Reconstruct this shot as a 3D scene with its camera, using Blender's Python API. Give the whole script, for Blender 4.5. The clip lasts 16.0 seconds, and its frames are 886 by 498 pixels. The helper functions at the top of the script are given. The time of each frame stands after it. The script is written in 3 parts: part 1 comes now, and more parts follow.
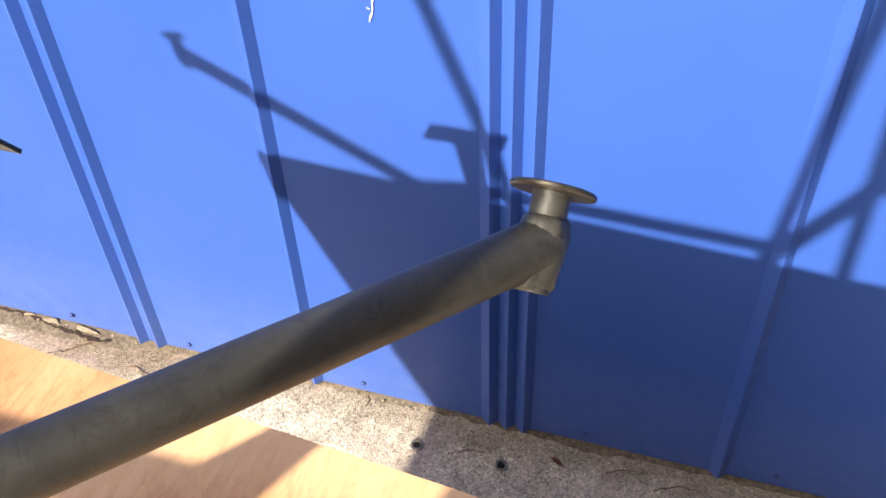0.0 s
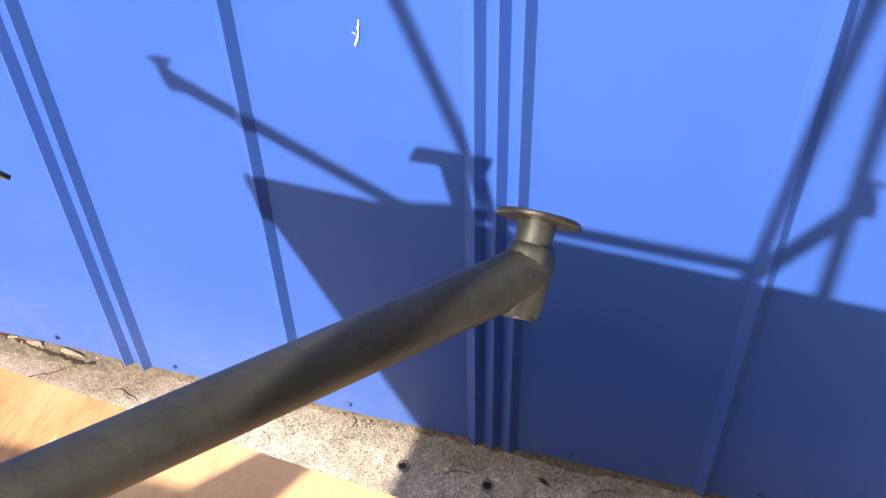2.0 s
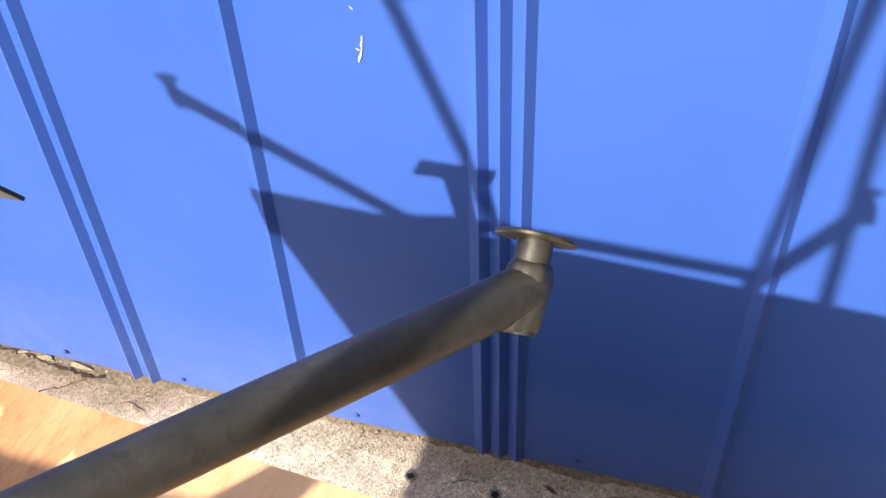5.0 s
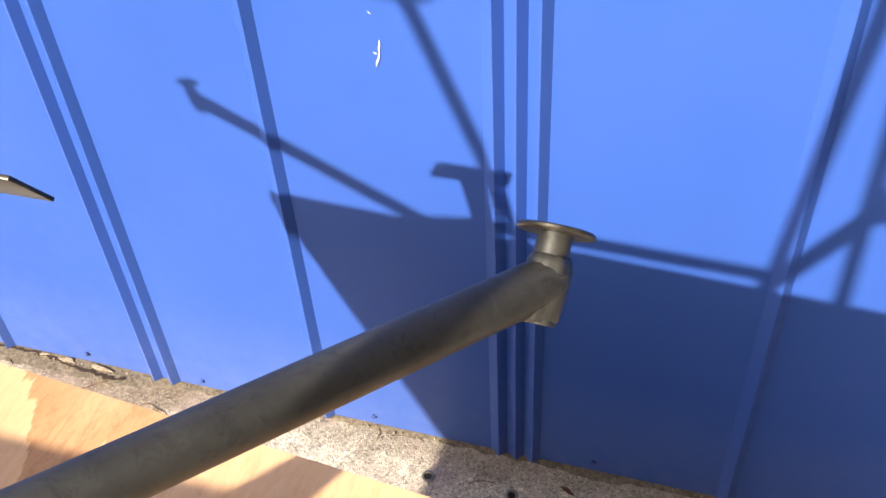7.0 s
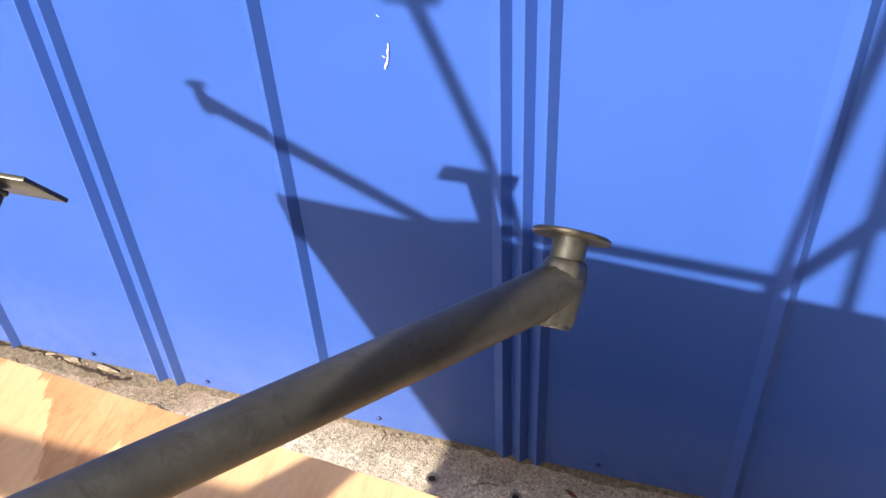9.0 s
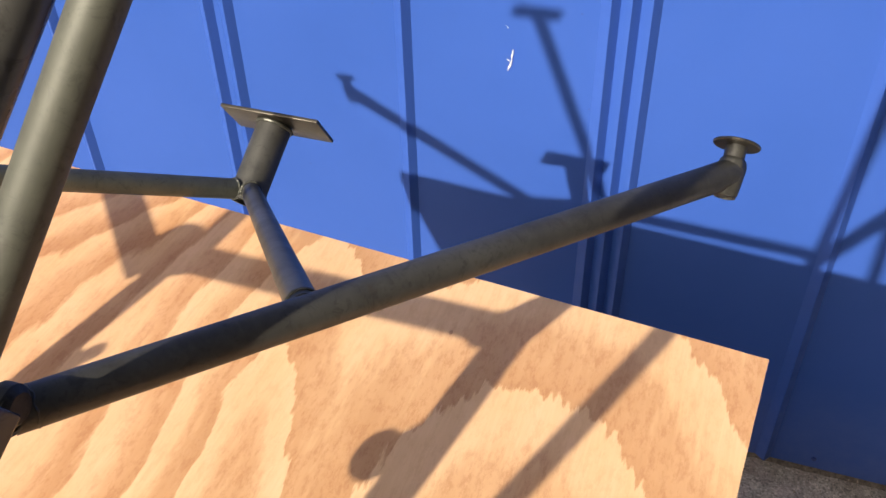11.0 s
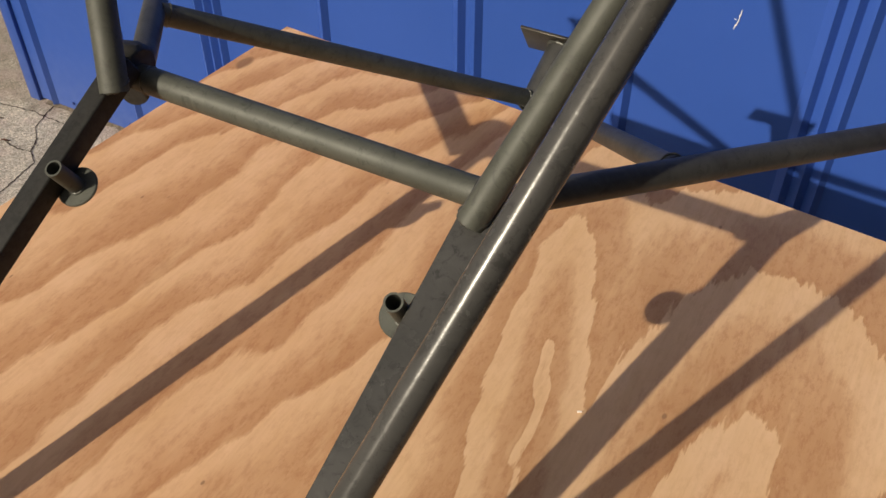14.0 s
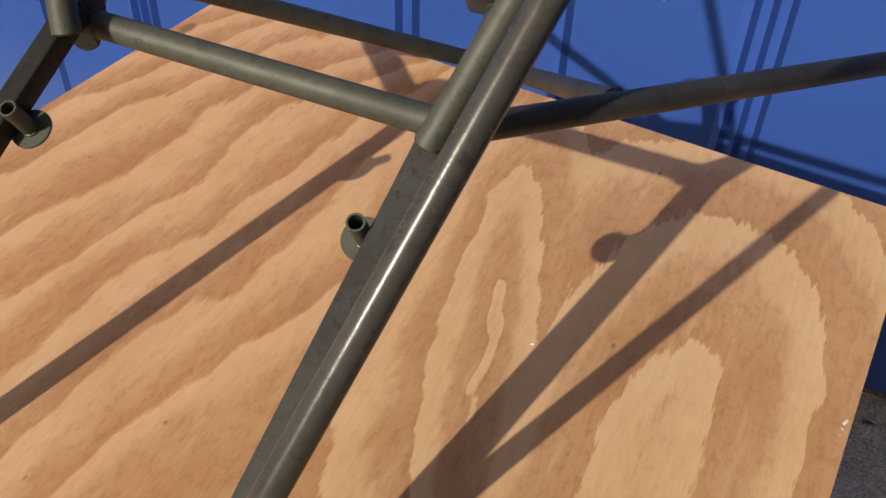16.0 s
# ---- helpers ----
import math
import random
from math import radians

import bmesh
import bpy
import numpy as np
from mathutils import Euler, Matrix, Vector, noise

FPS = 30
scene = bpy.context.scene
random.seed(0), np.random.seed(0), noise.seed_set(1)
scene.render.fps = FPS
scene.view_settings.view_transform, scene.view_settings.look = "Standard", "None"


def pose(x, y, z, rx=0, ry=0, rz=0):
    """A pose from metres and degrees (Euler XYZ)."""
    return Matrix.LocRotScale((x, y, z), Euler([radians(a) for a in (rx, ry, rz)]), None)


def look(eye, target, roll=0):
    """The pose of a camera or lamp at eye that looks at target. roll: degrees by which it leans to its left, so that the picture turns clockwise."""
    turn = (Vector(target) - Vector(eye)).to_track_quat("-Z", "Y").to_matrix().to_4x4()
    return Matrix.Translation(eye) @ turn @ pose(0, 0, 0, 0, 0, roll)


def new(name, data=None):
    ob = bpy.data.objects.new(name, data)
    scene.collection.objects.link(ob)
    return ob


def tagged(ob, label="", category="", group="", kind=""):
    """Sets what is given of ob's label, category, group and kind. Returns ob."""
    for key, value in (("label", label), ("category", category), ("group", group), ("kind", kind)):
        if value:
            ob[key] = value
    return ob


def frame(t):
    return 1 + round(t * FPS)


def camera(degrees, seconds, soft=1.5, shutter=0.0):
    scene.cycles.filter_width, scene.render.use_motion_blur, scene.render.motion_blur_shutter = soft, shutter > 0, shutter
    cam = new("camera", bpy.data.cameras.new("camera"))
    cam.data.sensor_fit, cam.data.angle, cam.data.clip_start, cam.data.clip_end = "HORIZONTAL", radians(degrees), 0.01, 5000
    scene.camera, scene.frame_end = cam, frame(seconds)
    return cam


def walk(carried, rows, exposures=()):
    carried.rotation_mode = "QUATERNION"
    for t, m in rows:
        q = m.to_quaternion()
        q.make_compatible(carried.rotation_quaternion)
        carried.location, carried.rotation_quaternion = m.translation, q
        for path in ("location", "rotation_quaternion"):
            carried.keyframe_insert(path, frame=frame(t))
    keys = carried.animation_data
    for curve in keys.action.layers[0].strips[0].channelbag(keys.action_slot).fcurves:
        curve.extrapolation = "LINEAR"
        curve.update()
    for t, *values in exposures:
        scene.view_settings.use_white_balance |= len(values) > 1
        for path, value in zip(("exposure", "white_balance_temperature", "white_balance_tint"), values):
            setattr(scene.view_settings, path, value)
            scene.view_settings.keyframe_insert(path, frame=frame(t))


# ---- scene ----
cam = camera(50.9, 16.0)
PATH = [
    (0, (0.153, 0.166, 1.169), (-0.318, 1.529, -0.216), -2.7),
    (0.5, (0.152, 0.165, 1.173), (-0.315, 1.539, -0.203), -2.4),
    (1, (0.153, 0.164, 1.173), (-0.3, 1.557, -0.19), -1.8),
    (1.5, (0.153, 0.164, 1.174), (-0.294, 1.561, -0.186), -2.0),
    (2, (0.153, 0.163, 1.176), (-0.294, 1.563, -0.181), -2.0),
    (2.5, (0.153, 0.162, 1.177), (-0.296, 1.564, -0.177), -2.1),
    (3, (0.154, 0.161, 1.179), (-0.295, 1.565, -0.173), -2.7),
    (3.5, (0.154, 0.161, 1.178), (-0.303, 1.565, -0.171), -3.3),
    (4, (0.155, 0.16, 1.183), (-0.308, 1.566, -0.162), -2.9),
    (6.5, (0.157, 0.148, 1.19), (-0.311, 1.557, -0.15), -3.5),
    (7, (0.157, 0.145, 1.192), (-0.336, 1.551, -0.141), -3.9),
    (7.5, (0.158, 0.147, 1.193), (-0.348, 1.555, -0.134), -4.4),
    (8, (0.157, 0.15, 1.191), (-0.344, 1.559, -0.137), -4.0),
    (10.3, (0.138, 0.039, 1.245), (-0.366, 1.444, -0.086), -2.9),
    (10.5, (0.133, -0.003, 1.264), (-0.371, 1.413, -0.054), -2.4),
    (10.7, (0.122, -0.052, 1.284), (-0.38, 1.377, -0.022), -2.0),
    (11, (0.102, -0.128, 1.301), (-0.421, 1.31, 0.015), -1.4),
    (11.2, (0.092, -0.182, 1.315), (-0.455, 1.256, 0.037), -0.9),
    (11.5, (0.075, -0.241, 1.321), (-0.515, 1.194, 0.059), -0.4),
    (11.7, (0.061, -0.253, 1.318), (-0.585, 1.156, 0.055), -0.5),
    (12, (0.054, -0.282, 1.331), (-0.682, 1.063, 0.047), -2.5),
    (12.4, (0.05, -0.312, 1.347), (-0.734, 0.981, 0.038), -3.3),
    (12.5, (0.052, -0.318, 1.353), (-0.722, 0.976, 0.039), -3.3),
    (13, (0.045, -0.338, 1.362), (-0.662, 0.954, 0.009), -1.2),
    (13.5, (0.037, -0.341, 1.36), (-0.674, 0.949, 0.008), -0.5),
    (14, (0.032, -0.338, 1.36), (-0.688, 0.955, 0.015), -0.1),
    (14.5, (0.03, -0.336, 1.362), (-0.682, 0.968, 0.023), 0.2),
    (15, (0.03, -0.335, 1.361), (-0.666, 0.99, 0.034), 0.6),
    (15.5, (0.032, -0.345, 1.35), (-0.63, 0.99, 0.016), 0.9),
    (16, (0.04, -0.381, 1.34), (-0.557, 0.973, -0.005), 2.0),
]
walk(cam, [(t, look(eye, target, roll)) for t, eye, target, roll in PATH],
     [(0, 1.58, 7100, 8), (8.2, 1.51, 7100, 8), (10.5, 1.35, 7100, 8), (11.0, 0.94, 7100, 8), (11.5, 0.52, 7100, 8), (12.0, 0.27, 7100, 8), (12.6, 0.06, 7100, 8), (13.2, 0.01, 7100, 8), (16, -0.03, 7100, 8)])

# ---- world and light ----
TO_SUN = Vector((-0.403, -1.0, 0.67)).normalized()
world = bpy.data.worlds.new("world")
scene.world = world
world.use_nodes = True
wn = world.node_tree.nodes
sky = wn.new("ShaderNodeTexSky")
sky.sky_type, sky.sun_disc = "NISHITA", False
sky.sun_elevation, sky.sun_rotation = math.asin(TO_SUN.z), math.atan2(TO_SUN.x, TO_SUN.y)
sky.air_density, sky.dust_density, sky.ozone_density = 0.55, 3.2, 0.15
wn["Background"].inputs["Strength"].default_value = 0.104
world.node_tree.links.new(sky.outputs[0], wn["Background"].inputs["Color"])
sun = new("sun", bpy.data.lights.new("sun", "SUN"))
sun.data.energy, sun.data.angle, sun.data.color = 4.2, radians(0.7), (1.0, 0.94, 0.85)
sun.matrix_world = look(TO_SUN * 20, (0, 0, 0))


# ---- materials ----
class Nodes:
    """Short hand for a procedural material."""

    def __init__(self, name, rough=0.6, metal=0.0, coords="Object"):
        self.mat = bpy.data.materials.new(name)
        self.mat.use_nodes = True
        self.tree = self.mat.node_tree
        self.shader = self.tree.nodes["Principled BSDF"]
        self.shader.inputs["Roughness"].default_value = rough
        self.shader.inputs["Metallic"].default_value = metal
        self.co = self.tree.nodes.new("ShaderNodeTexCoord").outputs[coords]

    def put(self, socket, value):
        if isinstance(value, bpy.types.NodeSocket):
            self.tree.links.new(value, socket)
        else:
            socket.default_value = value

    def mapped(self, scale=(1, 1, 1), co=None, loc=(0, 0, 0)):
        n = self.tree.nodes.new("ShaderNodeMapping")
        self.put(n.inputs["Vector"], co or self.co)
        n.inputs["Scale"].default_value, n.inputs["Location"].default_value = scale, loc
        return n.outputs[0]

    def noise(self, scale, detail=3, rough=0.55, co=None, warp=0.0):
        n = self.tree.nodes.new("ShaderNodeTexNoise")
        self.put(n.inputs["Vector"], co or self.co)
        n.inputs["Scale"].default_value, n.inputs["Detail"].default_value = scale, detail
        n.inputs["Roughness"].default_value, n.inputs["Distortion"].default_value = rough, warp
        return n.outputs["Fac"]

    def voronoi(self, scale, feature="F1", out="Distance", co=None):
        n = self.tree.nodes.new("ShaderNodeTexVoronoi")
        n.feature = feature
        self.put(n.inputs["Vector"], co or self.co)
        n.inputs["Scale"].default_value = scale
        return n.outputs[out]

    def math(self, op, a, b=0.0, c=0.0):
        n = self.tree.nodes.new("ShaderNodeMath")
        n.operation = op
        for s, v in zip(n.inputs, (a, b, c)):
            self.put(s, v)
        return n.outputs[0]

    def ramp(self, fac, *stops, smooth=False):
        n = self.tree.nodes.new("ShaderNodeValToRGB")
        self.put(n.inputs[0], fac)
        e = n.color_ramp.elements
        while len(e) < len(stops):
            e.new(0.5)
        for el, (pos, col) in zip(e, stops):
            el.position = pos
            el.color = (*col, 1) if isinstance(col, tuple) else (col, col, col, 1)
        if smooth:
            n.color_ramp.interpolation = "EASE"
        return n.outputs[0]

    def mix(self, fac, a, b, mode="MIX"):
        n = self.tree.nodes.new("ShaderNodeMix")
        n.data_type, n.blend_type = "RGBA", mode
        self.put(n.inputs[0], fac)
        for s, v in ((n.inputs[6], a), (n.inputs[7], b)):
            self.put(s, (*v, 1) if isinstance(v, tuple) else v)
        return n.outputs[2]

    def axes(self, co=None):
        n = self.tree.nodes.new("ShaderNodeSeparateXYZ")
        self.put(n.inputs[0], co or self.co)
        return n.outputs

    def done(self, color=None, rough=None, bump=None, strength=0.3, depth=0.001):
        if color is not None:
            self.put(self.shader.inputs["Base Color"], (*color, 1) if isinstance(color, tuple) else color)
        if rough is not None:
            self.put(self.shader.inputs["Roughness"], rough)
        if bump is not None:
            n = self.tree.nodes.new("ShaderNodeBump")
            n.inputs["Strength"].default_value, n.inputs["Distance"].default_value = strength, depth
            self.put(n.inputs["Height"], bump)
            self.put(self.shader.inputs["Normal"], n.outputs[0])
        return self.mat


def blue_paint():
    n = Nodes("blue_paint", 0.42)
    n.shader.inputs["Specular IOR Level"].default_value = 0.2
    big = n.noise(2.3, 4)
    col = n.mix(n.ramp(big, (0.35, 0.0), (0.7, 1.0)), (0.0245, 0.073, 0.306), (0.031, 0.084, 0.344))
    low = n.ramp(n.axes()[2], (0.0, 1.0), (0.20, 0.0))
    dust = n.math("MULTIPLY", low, n.noise(26, 5, 0.7))
    col = n.mix(n.math("MULTIPLY", dust, 0.19), col, (0.34, 0.36, 0.42))
    specks = n.ramp(n.voronoi(17), (0.02, 1.0), (0.035, 0.0))
    col = n.mix(n.math("MULTIPLY", specks, 0.5), col, (0.04, 0.06, 0.2))
    return n.done(col, n.ramp(n.noise(40, 3), (0.3, 0.36), (0.7, 0.5)), n.noise(9, 3), 0.12, 0.004)


def concrete():
    n = Nodes("concrete", 0.92)
    big = n.noise(3.1, 5, 0.6)
    mid = n.noise(28, 5, 0.7)
    pebble = n.voronoi(330, "F1", "Distance")
    tone = n.voronoi(330, "F1", "Color")
    col = n.mix(n.ramp(big, (0.35, 0.0), (0.65, 1.0)), (0.53, 0.465, 0.37), (0.70, 0.625, 0.51))
    col = n.mix(n.ramp(mid, (0.38, 0.0), (0.72, 0.75)), col, (0.27, 0.235, 0.19))
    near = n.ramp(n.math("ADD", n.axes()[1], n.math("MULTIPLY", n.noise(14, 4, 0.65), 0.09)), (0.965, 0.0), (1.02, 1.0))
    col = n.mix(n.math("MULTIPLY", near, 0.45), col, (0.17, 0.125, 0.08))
    dx, dy = n.math("ADD", n.axes()[0], 0.74), n.math("MULTIPLY", n.math("SUBTRACT", n.axes()[1], 0.968), 2.6)
    far = n.math("SQRT", n.math("ADD", n.math("MULTIPLY", dx, dx), n.math("MULTIPLY", dy, dy)))
    damp = n.ramp(n.math("ADD", far, n.math("MULTIPLY", n.noise(22, 5, 0.7), 0.14)), (0.20, 0.75), (0.30, 0.0))
    col = n.mix(damp, col, (0.19, 0.135, 0.085))
    grit = n.ramp(n.axes(tone)[0], (0.0, 0.36), (0.2, 0.8), (0.75, 1.1), (1.0, 1.6))
    col = n.mix(0.85, col, grit, "MULTIPLY")
    blush = n.ramp(n.noise(11, 4, 0.6, n.mapped(loc=(2.2, 7.1, 0))), (0.48, 0.0), (0.62, 0.35))
    col = n.mix(blush, col, (0.50, 0.37, 0.33))
    stain = n.ramp(n.noise(64, 6, 0.85), (0.36, 0.42), (0.47, 0.0))
    col = n.mix(stain, col, (0.15, 0.12, 0.09))
    pits = n.ramp(n.noise(190, 6, 0.9), (0.40, 1.0), (0.45, 0.0))
    col = n.mix(n.math("MULTIPLY", pits, 0.65), col, (0.09, 0.075, 0.06))
    height = n.math("ADD", n.math("MULTIPLY", pebble, -0.25), n.math("MULTIPLY", n.noise(210, 6, 0.8), 1.3))
    return n.done(col, None, height, 0.85, 0.0025)


def plywood_face():
    """Rotary-cut softwood veneer: broad arched bands with one ragged edge, and fine fibres along the board."""
    n = Nodes("plywood_face", 0.58)
    x, y, _ = n.axes()
    wobble = n.noise(6.5, 3, 0.55, n.mapped((1.3, 0.5, 1)))
    slow = n.noise(2.2, 1, 0.5, n.mapped((1, 1, 1), loc=(3.7, 1.3, 0)))
    ragged = n.noise(48, 5, 0.75, n.mapped((1.0, 0.22, 1)))
    steep = n.ramp(n.math("MULTIPLY", x, -2.0), (0.28, 0.0), (0.66, 1.0), smooth=True)
    slope = n.math("ADD", n.math("MULTIPLY_ADD", x, 16.5, 0.6), n.math("MULTIPLY", y, -6.9))
    slope = n.math("ADD", slope, n.math("MULTIPLY", wobble, 2.4))

    def tongue(ax, lean, half, y0, tall):
        """Distance from the heart of one arch of the grain, 1 on its outline."""
        off = n.math("ADD", wobble, -0.5)
        dx = n.math("ADD", n.math("SUBTRACT", x, ax), n.math("MULTIPLY", y, lean))
        dx = n.math("DIVIDE", n.math("MULTIPLY_ADD", off, 0.10, dx), half)
        dy = n.math("DIVIDE", n.math("MAXIMUM", n.math("SUBTRACT", y, y0), 0.0), tall)
        low = n.math("DIVIDE", n.math("MINIMUM", n.math("SUBTRACT", y, y0), 0.0), tall * 5)
        q = n.math("ADD", n.math("MULTIPLY", dx, dx), n.math("ADD", n.math("MULTIPLY", dy, dy), n.math("MULTIPLY", low, low)))
        return n.math("SQRT", q)

    heart = n.math("POWER", tongue(-0.103, 0.3, 0.024, 0.10, 0.09), 0.6)
    eye = tongue(0.02, 0.0, 0.073, 0.06, 0.15)
    lobes = n.math("SMOOTH_MIN", heart, eye, 0.25)
    lobes = n.math("MULTIPLY_ADD", lobes, -1.1, n.math("MULTIPLY_ADD", slow, 1.0, 1.55))
    fray = n.noise(170, 3, 0.6, n.mapped((1.0, 0.13, 1)))
    lobes = n.math("ADD", n.math("MULTIPLY_ADD", ragged, 0.24, lobes), n.math("MULTIPLY_ADD", fray, 0.3, 0.05))
    f = n.math("ADD", n.math("MULTIPLY", lobes, n.math("SUBTRACT", 1.0, steep)), n.math("MULTIPLY", slope, steep))
    f = n.math("ADD", f, n.math("MULTIPLY", n.math("MULTIPLY", ragged, 0.5), steep))
    f = n.math("ADD", f, n.math("MULTIPLY", n.math("MULTIPLY", slow, 3.0), steep))
    band = n.math("FRACT", f)
    late = n.ramp(band, (0.0, 0.0), (0.22, 0.08), (0.48, 0.55), (0.72, 0.9), (0.88, 1.0), (0.965, 0.0))
    crisp = n.ramp(band, (0.0, 0.0), (0.30, 0.15), (0.50, 0.75), (0.80, 0.9), (0.935, 1.0), (0.965, 0.0))
    late = n.mix(steep, crisp, late)
    fibre = n.noise(330, 3, 0.6, n.mapped((1.0, 0.07, 1)))
    cloud = n.noise(17, 4, 0.6, n.mapped((1.0, 0.5, 1)))
    light = n.mix(n.ramp(cloud, (0.3, 0.0), (0.7, 1.0)), (0.645, 0.382, 0.200), (0.71, 0.445, 0.265))
    dark = n.mix(n.ramp(cloud, (0.3, 0.0), (0.7, 1.0)), (0.40, 0.187, 0.080), (0.51, 0.262, 0.122))
    col = n.mix(n.math("MULTIPLY", late, n.ramp(n.noise(7, 2), (0.2, 0.75), (0.8, 1.0))), light, dark)
    col = n.mix(n.ramp(fibre, (0.3, 0.12), (0.6, 0.0)), col, (0.36, 0.18, 0.08))
    dash = n.noise(150, 5, 0.8, n.mapped((1.0, 0.36, 1)))
    col = n.mix(n.math("MULTIPLY", n.ramp(dash, (0.48, 0.0), (0.62, 0.6)), n.math("MULTIPLY_ADD", late, 0.8, 0.2)), col, (0.36, 0.15, 0.062))
    col = n.mix(1.0, col, n.mix(steep, (0.99, 1.04, 1.03), (1.01, 0.995, 0.97)), "MULTIPLY")
    pale = n.ramp(n.noise(75, 3, 0.65, n.mapped((1.0, 0.16, 1), loc=(5, 2, 0))), (0.56, 0.0), (0.7, 0.25))
    col = n.mix(pale, col, (0.74, 0.5, 0.28))
    flecks = n.ramp(n.voronoi(46, co=n.mapped((1, 0.4, 1))), (0.03, 1.0), (0.05, 0.0))
    col = n.mix(n.math("MULTIPLY", flecks, n.ramp(n.noise(9, 1), (0.5, 0.0), (0.6, 0.6))), col, (0.16, 0.075, 0.04))
    for px, py, r, k in ((-0.590, 0.334, 0.014, 0.75), (-0.030, 0.096, 0.0035, 0.7), (-0.281, -0.106, 0.002, 0.7), (-0.055, 0.316, 0.0025, 0.6)):
        dx, dy = n.math("SUBTRACT", x, px), n.math("MULTIPLY", n.math("SUBTRACT", y, py), 0.6)
        dist = n.math("SQRT", n.math("ADD", n.math("MULTIPLY", dx, dx), n.math("MULTIPLY", dy, dy)))
        spot = n.ramp(n.math("ADD", n.math("DIVIDE", dist, r), n.math("MULTIPLY", ragged, 0.7)), (0.75, k), (1.0, 0.0))
        col = n.mix(spot, col, (0.20, 0.10, 0.05))
    height = n.math("ADD", n.math("MULTIPLY", fibre, 0.7), n.math("MULTIPLY", late, 0.6))
    return n.done(col, n.ramp(fibre, (0.3, 0.62), (0.7, 0.5)), height, 0.25, 0.0008)


def plain_wood(name, base, dark, along=(1, 9, 9)):
    n = Nodes(name, 0.7)
    g = n.noise(22, 4, 0.6, n.mapped(along))
    return n.done(n.mix(n.ramp(g, (0.3, 0.0), (0.7, 1.0)), dark, base), None, g, 0.35, 0.001)


def steel(name, base, tint, rough, metal, blotch=0.5, shine=0.5):
    """Drawn tube with mill scale: streaks, hand marks and dull blotches."""
    n = Nodes(name, rough, metal)
    n.shader.inputs["Specular IOR Level"].default_value = shine
    soft = n.noise(21, 4, 0.6)
    fine = n.noise(190, 4, 0.7)
    col = n.mix(n.ramp(soft, (0.35, 0.0), (0.68, 1.0)), base, tint)
    scuff = n.ramp(n.noise(85, 5, 0.75, warp=0.6), (0.55, 0.0), (0.70, 0.35))
    col = n.mix(scuff, col, tuple(c * 1.25 for c in tint))
    grime = n.ramp(n.noise(130, 5, 0.75, warp=0.8), (0.36, 0.6), (0.47, 0.0))
    col = n.mix(grime, col, tuple(c * 0.5 for c in base))
    spots = n.ramp(n.noise(62, 3, 0.65), (0.64, 0.0), (0.72, 1.0))
    col = n.mix(n.math("MULTIPLY", spots, blotch), col, (0.035, 0.028, 0.022))
    col = n.mix(n.ramp(fine, (0.35, 0.25), (0.6, 0.0)), col, (0.05, 0.05, 0.045))
    r = n.math("ADD", n.ramp(soft, (0.3, rough + 0.08), (0.7, rough - 0.04)), n.math("MULTIPLY", fine, 0.08))
    return n.done(col, r, n.math("ADD", fine, n.math("MULTIPLY", scuff, 0.5)), 0.16, 0.0006)


def flat(name, color, rough=0.8, metal=0.0, vary=0.4, scale=60):
    n = Nodes(name, rough, metal)
    g = n.noise(scale, 4, 0.65)
    low = tuple(c * (1 - vary) for c in color)
    return n.done(n.mix(n.ramp(g, (0.3, 0.0), (0.7, 1.0)), low, color), None, g, 0.3, 0.001)


BLUE = blue_paint()
CONCRETE = concrete()
PLY = plywood_face()
PLY_EDGE = plain_wood("plywood_layer", (0.55, 0.36, 0.19), (0.36, 0.20, 0.09))
PINE = plain_wood("pine", (0.52, 0.36, 0.2), (0.38, 0.24, 0.12))
OLIVE = steel("olive_steel", (0.056, 0.058, 0.045), (0.084, 0.086, 0.068), 0.52, 0.2)
DRAWN = steel("drawn_steel", (0.055, 0.053, 0.049), (0.080, 0.077, 0.071), 0.19, 0.2, 0.05, 0.25)
DULL = steel("dull_steel", (0.029, 0.028, 0.026), (0.058, 0.056, 0.050), 0.42, 0.25, 0.8)
SCALE = steel("black_scale", (0.016, 0.015, 0.013), (0.03, 0.028, 0.024), 0.5, 0.2, 0.6, 0.3)
PLATE = steel("plate_steel", (0.052, 0.045, 0.037), (0.088, 0.077, 0.061), 0.30, 0.6, 0.6)
BEAD = steel("weld_metal", (0.052, 0.053, 0.044), (0.085, 0.085, 0.07), 0.36, 0.4, 0.3)
CRACK = flat("crack_dirt", (0.050, 0.026, 0.017), 0.95, 0, 0.7, 220)
FLAKE = flat("broken_mortar", (0.36, 0.29, 0.21), 0.95, 0, 0.55, 160)
SPLINTER = flat("pale_splinter", (0.78, 0.70, 0.60), 0.7, 0, 0.2)
TWIG = flat("dry_twig", (0.16, 0.085, 0.045))
GRIT = flat("loose_grit", (0.42, 0.33, 0.24), 0.95, 0, 0.8, 90)
LEAF = flat("dry_leaf", (0.22, 0.09, 0.05))
LEDGE = flat("old_mortar", (0.20, 0.158, 0.115), 0.95, 0, 0.75, 130)
WHITE = flat("bare_primer", (0.8, 0.8, 0.78), 0.6, 0, 0.1)
ANCHOR = flat("anchor_metal", (0.34, 0.30, 0.26), 0.5, 0.6)
HOLE = flat("hole_shade", (0.008, 0.007, 0.006))
SCREW = flat("painted_screw", (0.03, 0.06, 0.25), 0.5)


